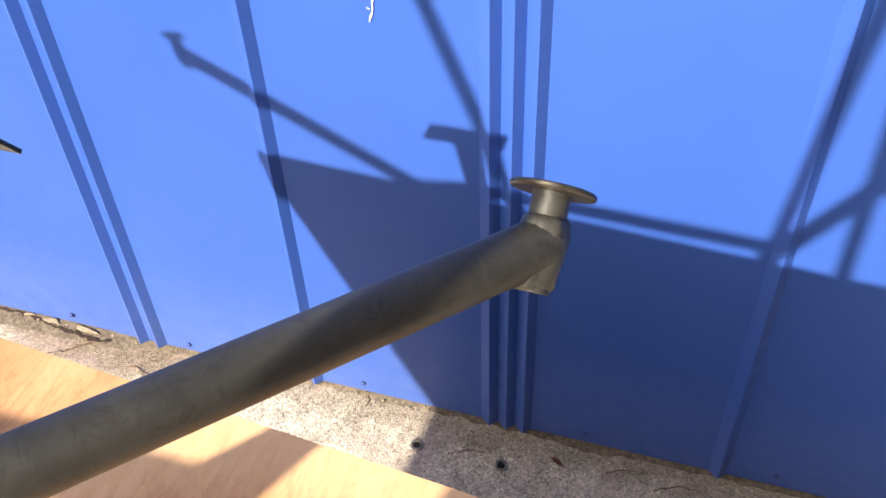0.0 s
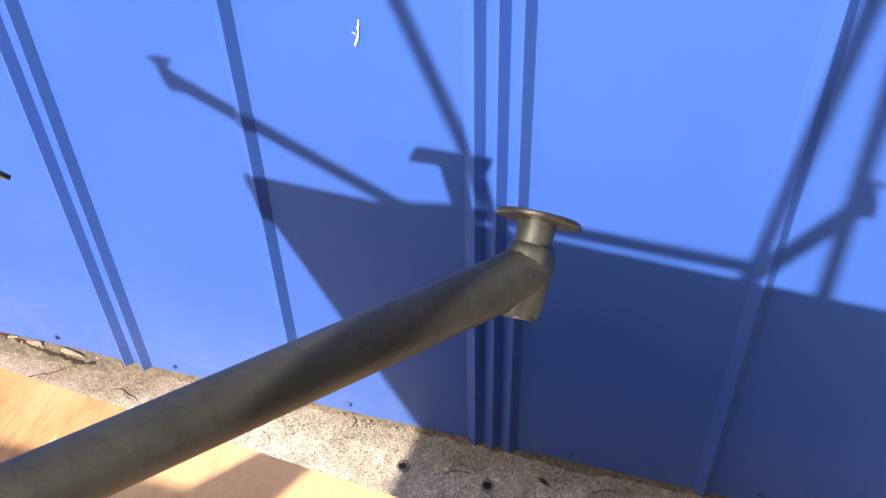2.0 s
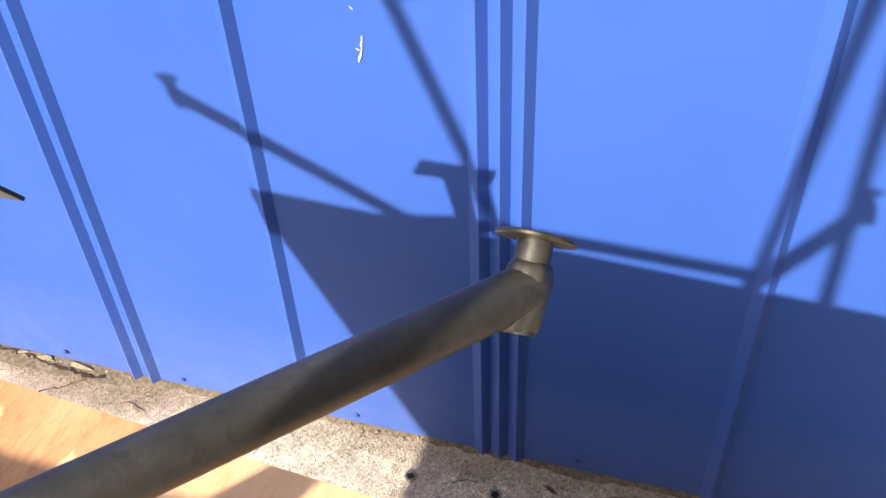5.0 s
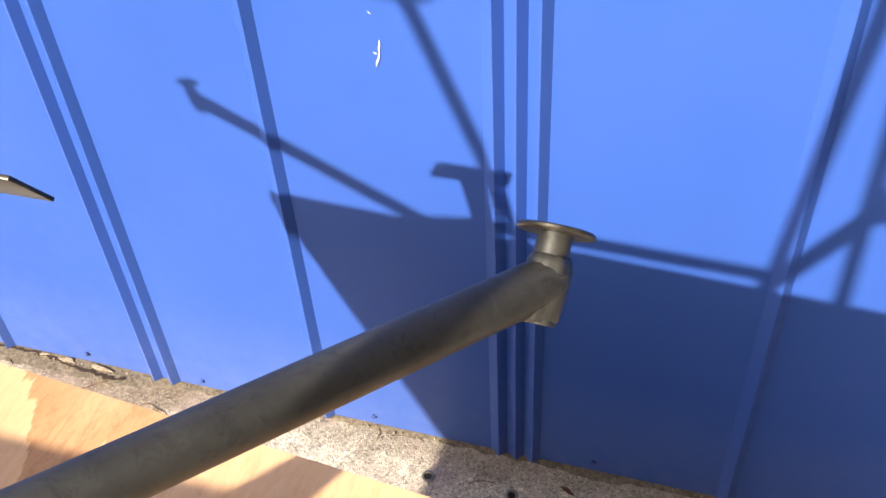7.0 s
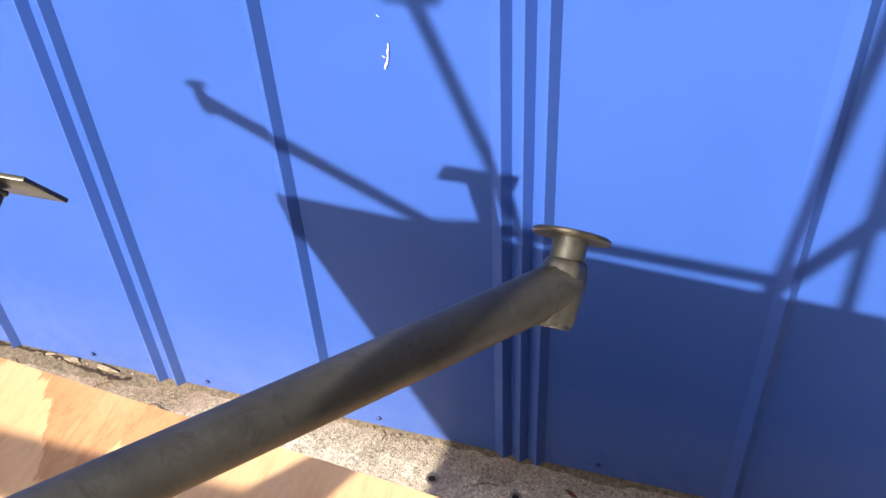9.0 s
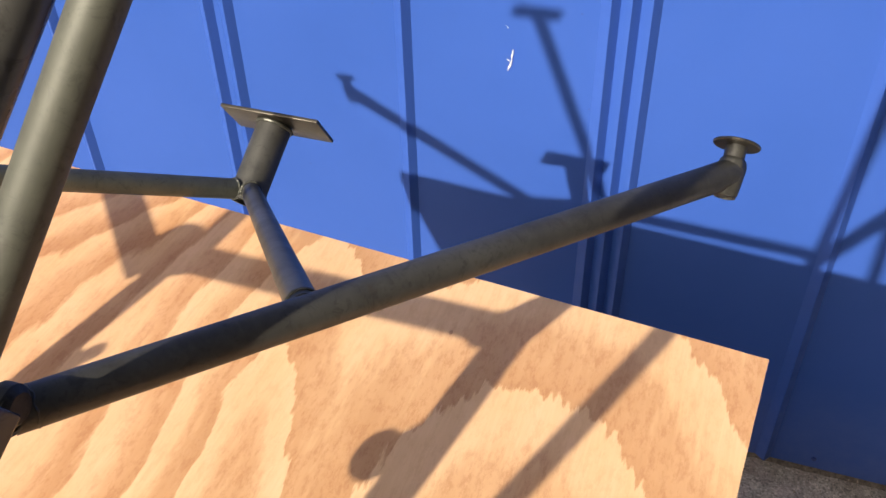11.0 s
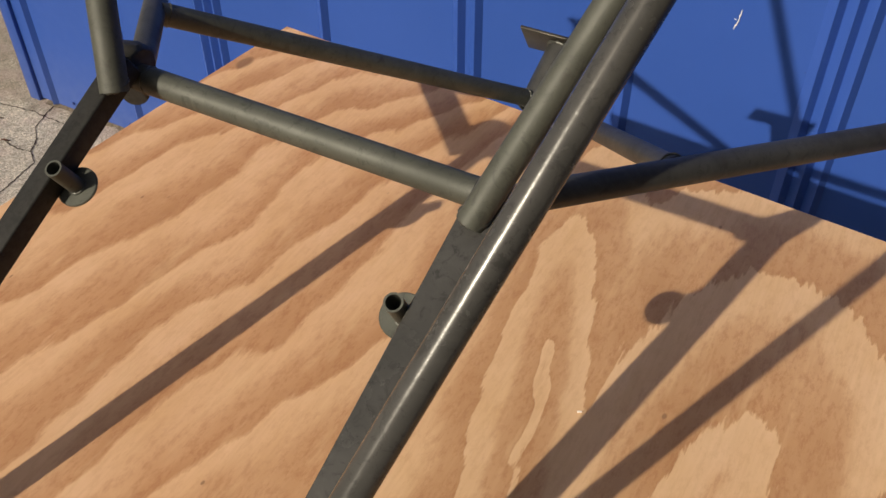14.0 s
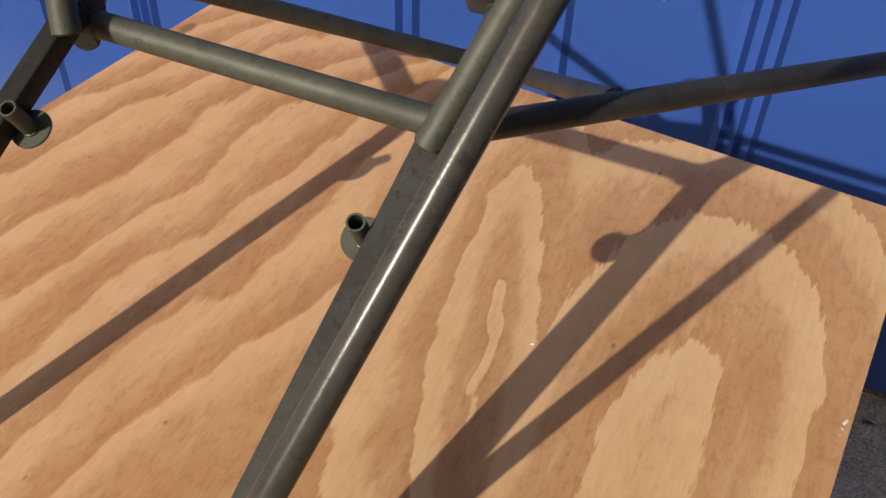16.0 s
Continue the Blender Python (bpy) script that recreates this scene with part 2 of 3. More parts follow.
# ---- building helpers ----
def link(name, bm, material, smooth=40):
    me = bpy.data.meshes.new(name)
    bm.normal_update()
    bm.to_mesh(me)
    bm.free()
    me.materials.append(material)
    if smooth:
        me.shade_smooth()
        me.set_sharp_from_angle(angle=radians(smooth))
    return new(name, me)


def part(name, bm, material, parent, label="", smooth=40):
    ob = link(name, bm, material, smooth)
    ob.parent = parent
    root = parent
    while root:
        ob.matrix_parent_inverse = root.matrix_basis.inverted() @ ob.matrix_parent_inverse if root is parent else ob.matrix_parent_inverse
        root = root.parent
    return tagged(ob, label)


def thing(name, place, label, category, group="", kind=""):
    ob = new(name)
    ob.matrix_basis = Matrix.Translation(place)
    ob.empty_display_size = 0.05
    return tagged(ob, label, category, group, kind)


def frame_of(axis, side=(1, 0, 0)):
    """Rotation whose z is the axis and whose x is near side."""
    z = Vector(axis).normalized()
    side = Vector(side) if abs(z.dot(Vector(side).normalized())) < 0.9 else Vector((0, 0, 1))
    x = (side - z * z.dot(side)).normalized()
    return Matrix((x, z.cross(x), z)).transposed()


def tube_bm(a, b, r, wall=0.0016, n=36, rings=1, cap=False):
    """A hollow tube from a to b."""
    bm = bmesh.new()
    a, b = Vector(a), Vector(b)
    rot = frame_of(b - a)
    loops = []
    profile = [(r - wall, 0), (r, 0)] + [(r, (k + 1) / rings) for k in range(rings)] + [(r - wall, 1), (r - wall, 0)]
    for rad, f in profile[:-1]:
        c = a.lerp(b, f)
        loops.append([bm.verts.new(c + rot @ Vector((rad * math.cos(t), rad * math.sin(t), 0))) for t in (2 * math.pi * i / n for i in range(n))])
    for l0, l1 in zip(loops, loops[1:] + loops[:1]):
        for i in range(n):
            bm.faces.new((l0[i], l0[(i + 1) % n], l1[(i + 1) % n], l1[i]))
    if cap:
        bm.faces.new(loops[0])
    bmesh.ops.recalc_face_normals(bm, faces=bm.faces)
    return bm


def box_bm(size, m, bevel=0.001, segments=2):
    bm = bmesh.new()
    bmesh.ops.create_cube(bm, size=1, matrix=Matrix.Diagonal((*size, 1)))
    if bevel:
        bmesh.ops.bevel(bm, geom=bm.edges[:], offset=bevel, segments=segments, affect="EDGES", profile=0.5)
    bmesh.ops.transform(bm, matrix=m, verts=bm.verts)
    return bm


def disc_bm(centre, axis, r, thick, n=40, bevel=0.0006):
    bm = bmesh.new()
    rot = frame_of(axis)
    h, e = thick / 2, bevel
    loops = []
    for rad, z in ((r - e, -h), (r, -h + e), (r, h - e), (r - e, h)):
        loops.append([bm.verts.new(Vector(centre) + rot @ Vector((rad * math.cos(t), rad * math.sin(t), z))) for t in (2 * math.pi * i / n for i in range(n))])
    for l0, l1 in zip(loops, loops[1:]):
        for i in range(n):
            bm.faces.new((l0[i], l0[(i + 1) % n], l1[(i + 1) % n], l1[i]))
    bm.faces.new(loops[0]), bm.faces.new(loops[-1])
    bmesh.ops.recalc_face_normals(bm, faces=bm.faces)
    return bm


def bead_bm(centre, axis, r, thick=0.0022, n=64, seed=0, squash=1.0, slow=0.31):
    """A lumpy ring of weld metal round a joint."""
    bm = bmesh.new()
    rot = frame_of(axis)
    rows = []
    for i in range(n):
        t = 2 * math.pi * i / n
        lump = 0.85 + 0.03 * math.sin(i * 1.1 + seed) + 0.5 * noise.noise(Vector((i * slow, seed, 0)))
        k = thick * lump
        c = Vector((math.cos(t), math.sin(t), 0))
        off = 0.0011 * noise.noise(Vector((i * 0.2, seed + 5, 1)))
        rows.append([bm.verts.new(Vector(centre) + rot @ (c * (r + k * math.cos(u)) + Vector((0, 0, off + squash * k * math.sin(u))))) for u in (2 * math.pi * j / 8 for j in range(8))])
    for i in range(n):
        p, q = rows[i], rows[(i + 1) % n]
        for j in range(8):
            bm.faces.new((p[j], q[j], q[(j + 1) % 8], p[(j + 1) % 8]))
    bmesh.ops.recalc_face_normals(bm, faces=bm.faces)
    return bm


def fillet_bm(centre, axis, rings, seed):
    """A lumpy sleeve of weld metal; rings are (along, radius)."""
    bm = bmesh.new()
    rot = frame_of(axis)
    n, rows = 40, []
    for z, r in rings:
        ring = []
        for i in range(n):
            t = 2 * math.pi * i / n
            c = Vector((math.cos(t), math.sin(t), 0))
            k = 1 + 0.07 * noise.noise(Vector((c.x * 2, c.y * 2, z * 180 + seed))) + 0.05 * noise.noise(Vector((c.x * 5, c.y * 5, z * 500 + seed)))
            ring.append(bm.verts.new(Vector(centre) + rot @ (c * r * k + Vector((0, 0, z + 0.0006 * noise.noise(Vector((c.x * 3, c.y * 3, seed))))))))
        rows.append(ring)
    for p, q in zip(rows, rows[1:]):
        for i in range(n):
            bm.faces.new((p[i], p[(i + 1) % n], q[(i + 1) % n], q[i]))
    bm.faces.new(rows[0]), bm.faces.new(rows[-1])
    bmesh.ops.recalc_face_normals(bm, faces=bm.faces)
    return bm


def tube_end_bm(centre, along, pin, r, seed):
    """The closed, lumpy end of a tube, cut parallel to the pin that it is welded round."""
    bm = bmesh.new()
    d, pin = Vector(along).normalized(), Vector(pin).normalized()
    rot = frame_of(d)
    m = (d - pin * d.dot(pin)).normalized()
    n, rows = 36, []
    for s, k in ((None, 1.0), (-0.006, 1.0), (-0.001, 0.99), (0.0022, 0.96), (0.0044, 0.89), (0.0058, 0.78), (0.0066, 0.5), (0.0068, 0.2)):
        ring = []
        for i in range(n):
            t = 2 * math.pi * i / n
            v = rot @ Vector((math.cos(t), math.sin(t), 0))
            lump = 0.0 if s is None else 0.07 * noise.noise(v * 1.6 + d * (s * 150 + seed)) + 0.05 * noise.noise(v * 5 + d * (s * 500 + seed))
            v *= r * (k + lump)
            h = -0.020 if s is None else (s - v.dot(m)) / d.dot(m)
            ring.append(bm.verts.new(Vector(centre) + v + d * h))
        rows.append(ring)
    for p, q in zip(rows, rows[1:]):
        for i in range(n):
            bm.faces.new((p[i], p[(i + 1) % n], q[(i + 1) % n], q[i]))
    bm.faces.new(rows[0]), bm.faces.new(rows[-1])
    bmesh.ops.recalc_face_normals(bm, faces=bm.faces)
    return bm


# ---- ground ----
GROUND = -0.012


def build_ground():
    bm = bmesh.new()
    bmesh.ops.create_grid(bm, x_segments=8, y_segments=8, size=150, matrix=Matrix.Translation((0, 0, GROUND)))
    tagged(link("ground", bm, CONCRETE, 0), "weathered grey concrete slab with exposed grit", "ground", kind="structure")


build_ground()


# ---- wall: ribbed steel sheets ----
WALL_Y, WALL_END, WALL_RIGHT, WALL_TOP = 0.984, -1.955, 3.45, 1.9
RIBS = []  # left foot of each small ridge
for centre in (-1.262, -0.033, 1.196, 2.425):
    RIBS += [centre - 0.0465, centre - 0.0205, centre + 0.0055]
    RIBS += [centre + (0.281 if centre < -1 else 0.292), centre + 0.580, centre + 0.614, centre + 0.896]
RIBS += [-1.885, -1.575]


def sheet_profile(x0, x1):
    pts = [(x0, 0.0)]
    for r in sorted(RIBS):
        if x0 + 0.002 < r < x1 - 0.03:
            pts += [(r, 0.0), (r + 0.0142, -0.0112), (r + 0.0152, -0.0114), (r + 0.0252, 0.0)]
    pts.append((x1, 0.0))
    return pts


def sheet_bm(x0, x1, z0, z1, lift=0.0):
    bm = bmesh.new()
    pts = sheet_profile(x0, x1)
    heights = [z0, z0 + 0.004, 0.5, 1.0, 1.6, z1]
    grid = [[bm.verts.new((x, WALL_Y + dy - lift, z)) for x, dy in pts] for z in heights]
    back = [[bm.verts.new((x, WALL_Y + 0.004, z)) for x, dy in (pts[0], pts[-1])] for z in (z0, z1)]
    for lo, hi in zip(grid, grid[1:]):
        for i in range(len(pts) - 1):
            bm.faces.new((lo[i], lo[i + 1], hi[i + 1], hi[i]))
    bm.faces.new((back[0][0], back[0][1], back[1][1], back[1][0]))
    bm.faces.new([*grid[0], back[0][1], back[0][0]])
    bm.faces.new([*reversed(grid[-1]), back[1][0], back[1][1]])
    for side, k in ((0, 0), (-1, 1)):
        bm.faces.new([g[side] for g in grid] + [back[1][k], back[0][k]])
    bmesh.ops.recalc_face_normals(bm, faces=bm.faces)
    return bm


def build_wall():
    core = box_bm((WALL_RIGHT - WALL_END - 0.02, 0.12, WALL_TOP), pose((WALL_RIGHT + WALL_END) / 2 + 0.008, WALL_Y + 0.066, WALL_TOP / 2 + GROUND), 0)
    wall = tagged(link("wall_north", core, BLUE, 0), "blue painted ribbed steel shed wall", "wall", kind="structure")
    edges = [WALL_END + 0.03, -0.72, 0.51, 1.74, WALL_RIGHT]
    for i, (x0, x1) in enumerate(zip(edges, edges[1:])):
        part("panel", sheet_bm(x0, x1 + (0.006 if i < 3 else 0), -0.006, WALL_TOP, 0.0015 * (i % 2)), BLUE, wall, smooth=20)
    part("corner_trim", box_bm((0.036, 0.1, WALL_TOP), pose(WALL_END + 0.014, WALL_Y + 0.04, WALL_TOP / 2 + GROUND), 0.003), BLUE, wall)
    side = box_bm((0.12, 6.0, WALL_TOP), pose(WALL_END + 0.07, WALL_Y + 3.13, WALL_TOP / 2 + GROUND), 0)
    tagged(link("wall_west", side, BLUE, 0), "blue painted steel return wall of the shed", "wall", kind="structure")
    rnd = random.Random(5)
    for x in (-1.80, -1.603, -1.40, -1.08, -0.8, -0.669, -0.578, -0.271, -0.018, 0.079, 0.35, 0.62):
        z = 0.012 + rnd.uniform(-0.003, 0.006)
        bm = disc_bm((x, WALL_Y - 0.003, z), (0, -1, 0), 0.0042, 0.004, 6, 0.0008)
        part("screw", bm, SCREW, wall)
    # flakes of lost paint, showing the primer
    strokes = (((-0.1925, 0.692), (-0.1945, 0.676), 0.0016), ((-0.1945, 0.676), (-0.199, 0.659), 0.0019), ((-0.2015, 0.6765), (-0.197, 0.674), 0.0008), ((-0.203, 0.726), (-0.2, 0.722), 0.0008))
    bm = bmesh.new()
    for (xa, za), (xb, zb), w in strokes:
        top, low = [], []
        for k in range(9):
            f = k / 8
            ww = 0.5 * w * (0.35 + 0.8 * math.sin(math.pi * (0.12 + 0.76 * f))) * rnd.uniform(0.45, 1.2)
            x, z = xa + (xb - xa) * f + rnd.uniform(-0.0006, 0.0006), za + (zb - za) * f
            d = Vector((zb - za, xa - xb)).normalized() * ww
            top.append(bm.verts.new((x + d.x, WALL_Y - 0.0036, z + d.y)))
            low.append(bm.verts.new((x - d.x, WALL_Y - 0.0036, z - d.y)))
        for k in range(8):
            bm.faces.new((top[k], top[k + 1], low[k + 1], low[k]))
    part("paint_chip", bm, WHITE, wall, "white chipped patch in the paint", 0)


build_wall()


def build_south_blocker():
    # added out of view: cuts low sky light so shaded surfaces get less fill
    bm = box_bm((24, 0.2, 3.3), pose(0, -5.2, 1.65 + GROUND), 0)
    tagged(link("south_sky_blocker", bm, flat("grey_blocker", (0.22, 0.2, 0.17), 0.9, 0, 0.3, 4), 0), "plain grey-brown unseen wall, added to block low southern sky light", "wall", kind="structure")


build_south_blocker()


def build_east_blocker():
    # added out of view, kept dark: takes eastern sky off the ribs' right flanks
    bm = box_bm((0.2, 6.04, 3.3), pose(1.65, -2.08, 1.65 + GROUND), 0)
    tagged(link("east_sky_blocker", bm, flat("dark_blocker", (0.05, 0.045, 0.038), 0.9, 0, 0.3, 4), 0), "plain dark unseen wall, added to block sky light from the east", "wall", kind="structure")


build_east_blocker()


# ---- plywood board ----
BOARD_Z = 0.827
CORNER = Vector((-0.597, 0.4215, 0))
ACROSS, ALONG = Vector((0.9966, -0.0819, 0)), Vector((-0.0819, -0.9966, 0))
BOARD_W, BOARD_L, LAYERS, LAYER = 0.761, 1.219, 5, 0.0036


def build_board():
    mid = CORNER + ACROSS * BOARD_W / 2 + ALONG * BOARD_L / 2
    board = thing("plywood_board", (mid.x, mid.y, BOARD_Z - LAYERS * LAYER), "new softwood plywood board with bold brown grain, laid flat", "board")
    rnd = random.Random(3)
    for k in range(LAYERS):
        bm = bmesh.new()
        z1 = BOARD_Z - k * LAYER
        inset = 0.0 if k == 0 else rnd.uniform(0.0002, 0.0007)
        ring = []
        n = 60
        for a, b in (((0, 0), (1, 0)), ((1, 0), (1, 1)), ((1, 1), (0, 1)), ((0, 1), (0, 0))):
            for i in range(n):
                u, v = a[0] + (b[0] - a[0]) * i / n, a[1] + (b[1] - a[1]) * i / n
                j = inset + 0.0004 * noise.noise(Vector((u * 90, v * 90, k)))
                u, v = (min(max(u * BOARD_W, j), BOARD_W - j), min(max(v * BOARD_L, j), BOARD_L - j))
                ring.append(CORNER + ACROSS * u + ALONG * v)
        lo = [bm.verts.new((p.x, p.y, z1 - LAYER)) for p in ring]
        hi = [bm.verts.new((p.x, p.y, z1)) for p in ring]
        bm.faces.new(hi), bm.faces.new(list(reversed(lo)))
        for i in range(len(ring)):
            j = (i + 1) % len(ring)
            bm.faces.new((lo[i], lo[j], hi[j], hi[i]))
        bmesh.ops.recalc_face_normals(bm, faces=bm.faces)
        part("veneer", bm, PLY if k == 0 else PLY_EDGE, board, smooth=0)
    for x, y, w, turn in ((-0.084, 0.070, 0.0035, 20), (0.1358, 0.099, 0.0050, 60), (0.1346, 0.092, 0.0022, -30), (0.1335, 0.086, 0.0016, 10)):
        m = pose(x, y, BOARD_Z + 0.0008, 12, -8, turn) @ Matrix.Diagonal((1, 0.4, 1, 1))
        part("splinter", box_bm((w, w, 0.0009), m, 0.0003, 1), SPLINTER, board, "pale wood splinter")
    # trestles that carry the board
    for v in (0.36, 0.98):
        c = CORNER + ACROSS * BOARD_W / 2 + ALONG * v
        h = BOARD_Z - LAYERS * LAYER
        t = thing("trestle", (c.x, c.y, GROUND), "plain pine trestle under the plywood board", "trestle", "trestles")
        turn = Matrix((ACROSS, -ALONG, Vector((0, 0, 1)))).transposed().to_4x4()
        base = Matrix.Translation((c.x, c.y, 0)) @ turn
        part("beam", box_bm((0.46, 0.04, 0.07), base @ pose(0, 0, h - 0.035), 0.003), PINE, t)
        for sx in (-1, 1):
            for sy in (-1, 1):
                a, b = Vector((sx * 0.19, sy * 0.03, h - 0.01)), Vector((sx * 0.20, sy * 0.11, GROUND))
                m = Matrix.Translation((a + b) / 2) @ frame_of(a - b).to_4x4()
                part("leg", box_bm((0.045, 0.022, (a - b).length), base @ m, 0.002), PINE, t)


build_board()


# ---- welded steel frame ----
R = 0.0095
UP = Vector((0.0, 0.82, 0.57)).normalized()
RAIL_DIR = Vector((0.05, 1.0, 0.548)).normalized()


def rail_point(side, y):
    x = -0.4150 if side < 0 else -0.1415
    return Vector((x + 0.05 * (y + 0.05), y, 0.9950 + 0.548 * (y + 0.05)))


def build_frame():
    f = thing("welded_frame", (-0.29, -0.30, BOARD_Z), "bare grey steel tube frame, welded, resting across the plywood board", "frame")
    hub = Vector((-0.292, 0.451, 0.806))
    arms = {1: (Vector((-0.146, 0.043, 1.0145)), Vector((0.1102, 0.3910, 0.9510))), -1: (Vector((-0.4155, 0.034, 1.0115)), Vector((-0.686, 0.386, 0.982)))}
    node = {-1: arms[-1][0].lerp(arms[-1][1], 0.298), 1: Vector((-0.067, 0.147, 0.998))}
    stays = {1: (Vector((-0.1395, 0.004, 1.035)), Vector((0.653, 1.0, 1.729))), -1: (Vector((-0.4035, 0.0085, 1.034)), Vector((-0.77, 1.0, 2.177)))}
    for side in (-1, 1):
        # square rail, sloping down to the board
        top, low = rail_point(side, 0.030), rail_point(side, -0.352)
        rot = frame_of(RAIL_DIR).to_4x4()
        m = Matrix.Translation((top + low) / 2 - Vector((-0.0006 if side > 0 else 0, 0, 0))) @ rot
        part("rail", box_bm((0.0226 if side > 0 else 0.016, 0.016, (top - low).length), m, 0.0016, 3), DRAWN if side > 0 else SCALE, f, "square steel rail")
        # rounded end block where arm, rail and crossbar meet
        c = rail_point(side, 0.040) - (Vector((0.004, 0, 0.020)) if side > 0 else Vector((0.0075, -0.002, 0.0165)))
        if side < 0:
            bm = fillet_bm(c + Vector((-0.004, 0, 0)), (1, 0.05, 0), ((-0.0125, 0.012), (-0.0095, 0.0146), (0.0, 0.0157), (0.0075, 0.0152), (0.0105, 0.0122)), 13)
        else:
            bm = disc_bm(c, (1, 0.05, 0), 0.0094, 0.012, 18, 0.003)
        part("end_block", bm, SCALE, f)
        # long arm with a pin and a round flange on its end
        a, b = arms[side]
        part("arm", tube_bm(a, b - (b - a).normalized() * 0.020, R, cap=True), DULL, f, "long arm of dull mill-scaled steel tube")
        part("weld_bead", bead_bm(a.lerp(b, 0.02), b - a, R * 0.95, 0.0009, seed=side + 3), DULL, f)
        ax = Vector((0.03, 0.745, 0.665)).normalized()
        tip = b
        part("arm_end", tube_end_bm(tip, b - a, ax, R, side + 4), DULL, f, "lumpy welded tube end")
        part("pin", tube_bm(tip - ax * 0.0162, tip + ax * 0.0185, 0.0067, 0.0014, 28), DULL, f, "short steel pin")
        part("weld_bead", fillet_bm(tip, ax, ((0.003, 0.0088), (0.0068, 0.0085), (0.0085, 0.0079), (0.0096, 0.0071), (0.0101, 0.0060)), side + 2), DULL, f)
        part("weld_bead", fillet_bm(tip, ax, ((-0.0150, 0.0066), (-0.0138, 0.0075), (-0.009, 0.0082), (-0.004, 0.0089), (0.002, 0.0091)), side + 7), DULL, f)
        web = tip - (b - a).normalized() * 0.0045
        part("weld_bead", fillet_bm(web, ax, ((-0.0140, 0.0044), (-0.0128, 0.0058), (-0.009, 0.0070), (-0.003, 0.0082), (0.001, 0.0080)), side + 11), DULL, f)
        part("flange", disc_bm(tip + ax * 0.0190, ax, 0.0151, 0.0022), PLATE, f, "round steel flange")
        # upright stay from the rail's top
        p, d = stays[side]
        d = d.normalized()
        end = p + d * (0.325 if side < 0 else 0.60)
        part("stay", tube_bm(p - d * 0.0035, end, R if side < 0 else 0.0088), OLIVE, f, "upright stay of olive grey steel tube")
        nrm = Vector((0, -0.48, 0.877))
        foot = p + d * 0.0022
        part("weld_bead", bead_bm(foot - d * 0.0015 + RAIL_DIR * 0.001, (d + nrm * 1.6).normalized(), R * 0.92, 0.0013, seed=side + 9, squash=1.3, slow=0.55), BEAD, f)
        if side < 0:
            m = Matrix.Translation(end) @ frame_of(UP).to_4x4()
            part("top_plate", box_bm((0.064, 0.036, 0.003), m, 0.0008), PLATE, f)
        # small round flange and spigot beside the rail
        sp = Vector((0.06, -0.48, 0.87)).normalized()
        base = Vector((-0.1595, -0.0375, 0.986)) if side > 0 else Vector((-0.401, -0.042, 0.988))
        part("side_flange", disc_bm(base - Vector((0.0012 if side > 0 else 0, 0, 0)), sp, 0.0138, 0.0022), OLIVE, f, "round flange beside the rail")
        part("spigot", tube_bm(base, base + sp * 0.028, 0.0056, 0.0012, 28), OLIVE, f, "short open spigot tube")
        part("weld_bead", bead_bm(base + sp * 0.0018, sp, 0.0056, 0.0009, 40, seed=side + 20), BEAD, f)
        # brace from the arm to the hub at the back
        part("brace", tube_bm(node[side].lerp(hub, 0.012), hub, R * (0.9 if side > 0 else 0.97)), DULL if side > 0 else OLIVE, f, "sloping brace tube")
        v = (hub - node[side]).normalized()
        part("weld_bead", bead_bm(node[side] + v * 0.0115, v, R * 0.96, 0.0010, seed=side + 30), BEAD, f)
        part("weld_bead", bead_bm(hub - v * 0.0165, v, R * 0.96, 0.0013, seed=side + 40), BEAD, f)
    a, b = rail_point(-1, 0.038) - Vector((0, 0, 0.0205)), rail_point(1, 0.038) - Vector((0, 0, 0.0205))
    part("crossbar", tube_bm(a, b, R), OLIVE, f, "crossbar between the two rails")
    for e, s in ((a, 1), (b, -1)):
        part("weld_bead", bead_bm(e + Vector((s * 0.0082, 0, 0)), b - a, R * 0.97, 0.0011, seed=s + 50), BEAD, f)
    lean = (UP + Vector((0.06, 0, 0))).normalized()
    part("post", tube_bm(hub - lean * 0.013, hub + lean * 0.064, 0.0160, 0.003, 44), DULL, f, "thick short steel post")
    m = Matrix.Translation(hub + lean * 0.066 + Vector((0.002, 0, 0.001))) @ frame_of(UP).to_4x4()
    part("plate", box_bm((0.096, 0.046, 0.0032), m, 0.0006), PLATE, f, "flat rectangular steel plate")
    part("weld_bead", bead_bm(hub + lean * 0.0625, lean, 0.0162, 0.002, seed=70), BEAD, f)
    # the bright diagonal tube over the rail
    p, d = Vector((-0.0960, -0.10, 1.068)), Vector((0.365, 1.0, 1.20)).normalized()
    part("diagonal_tube", tube_bm(p - d * 0.205, p + d * 0.70, 0.0085), DRAWN, f, "smooth shiny drawn steel tube")


build_frame()


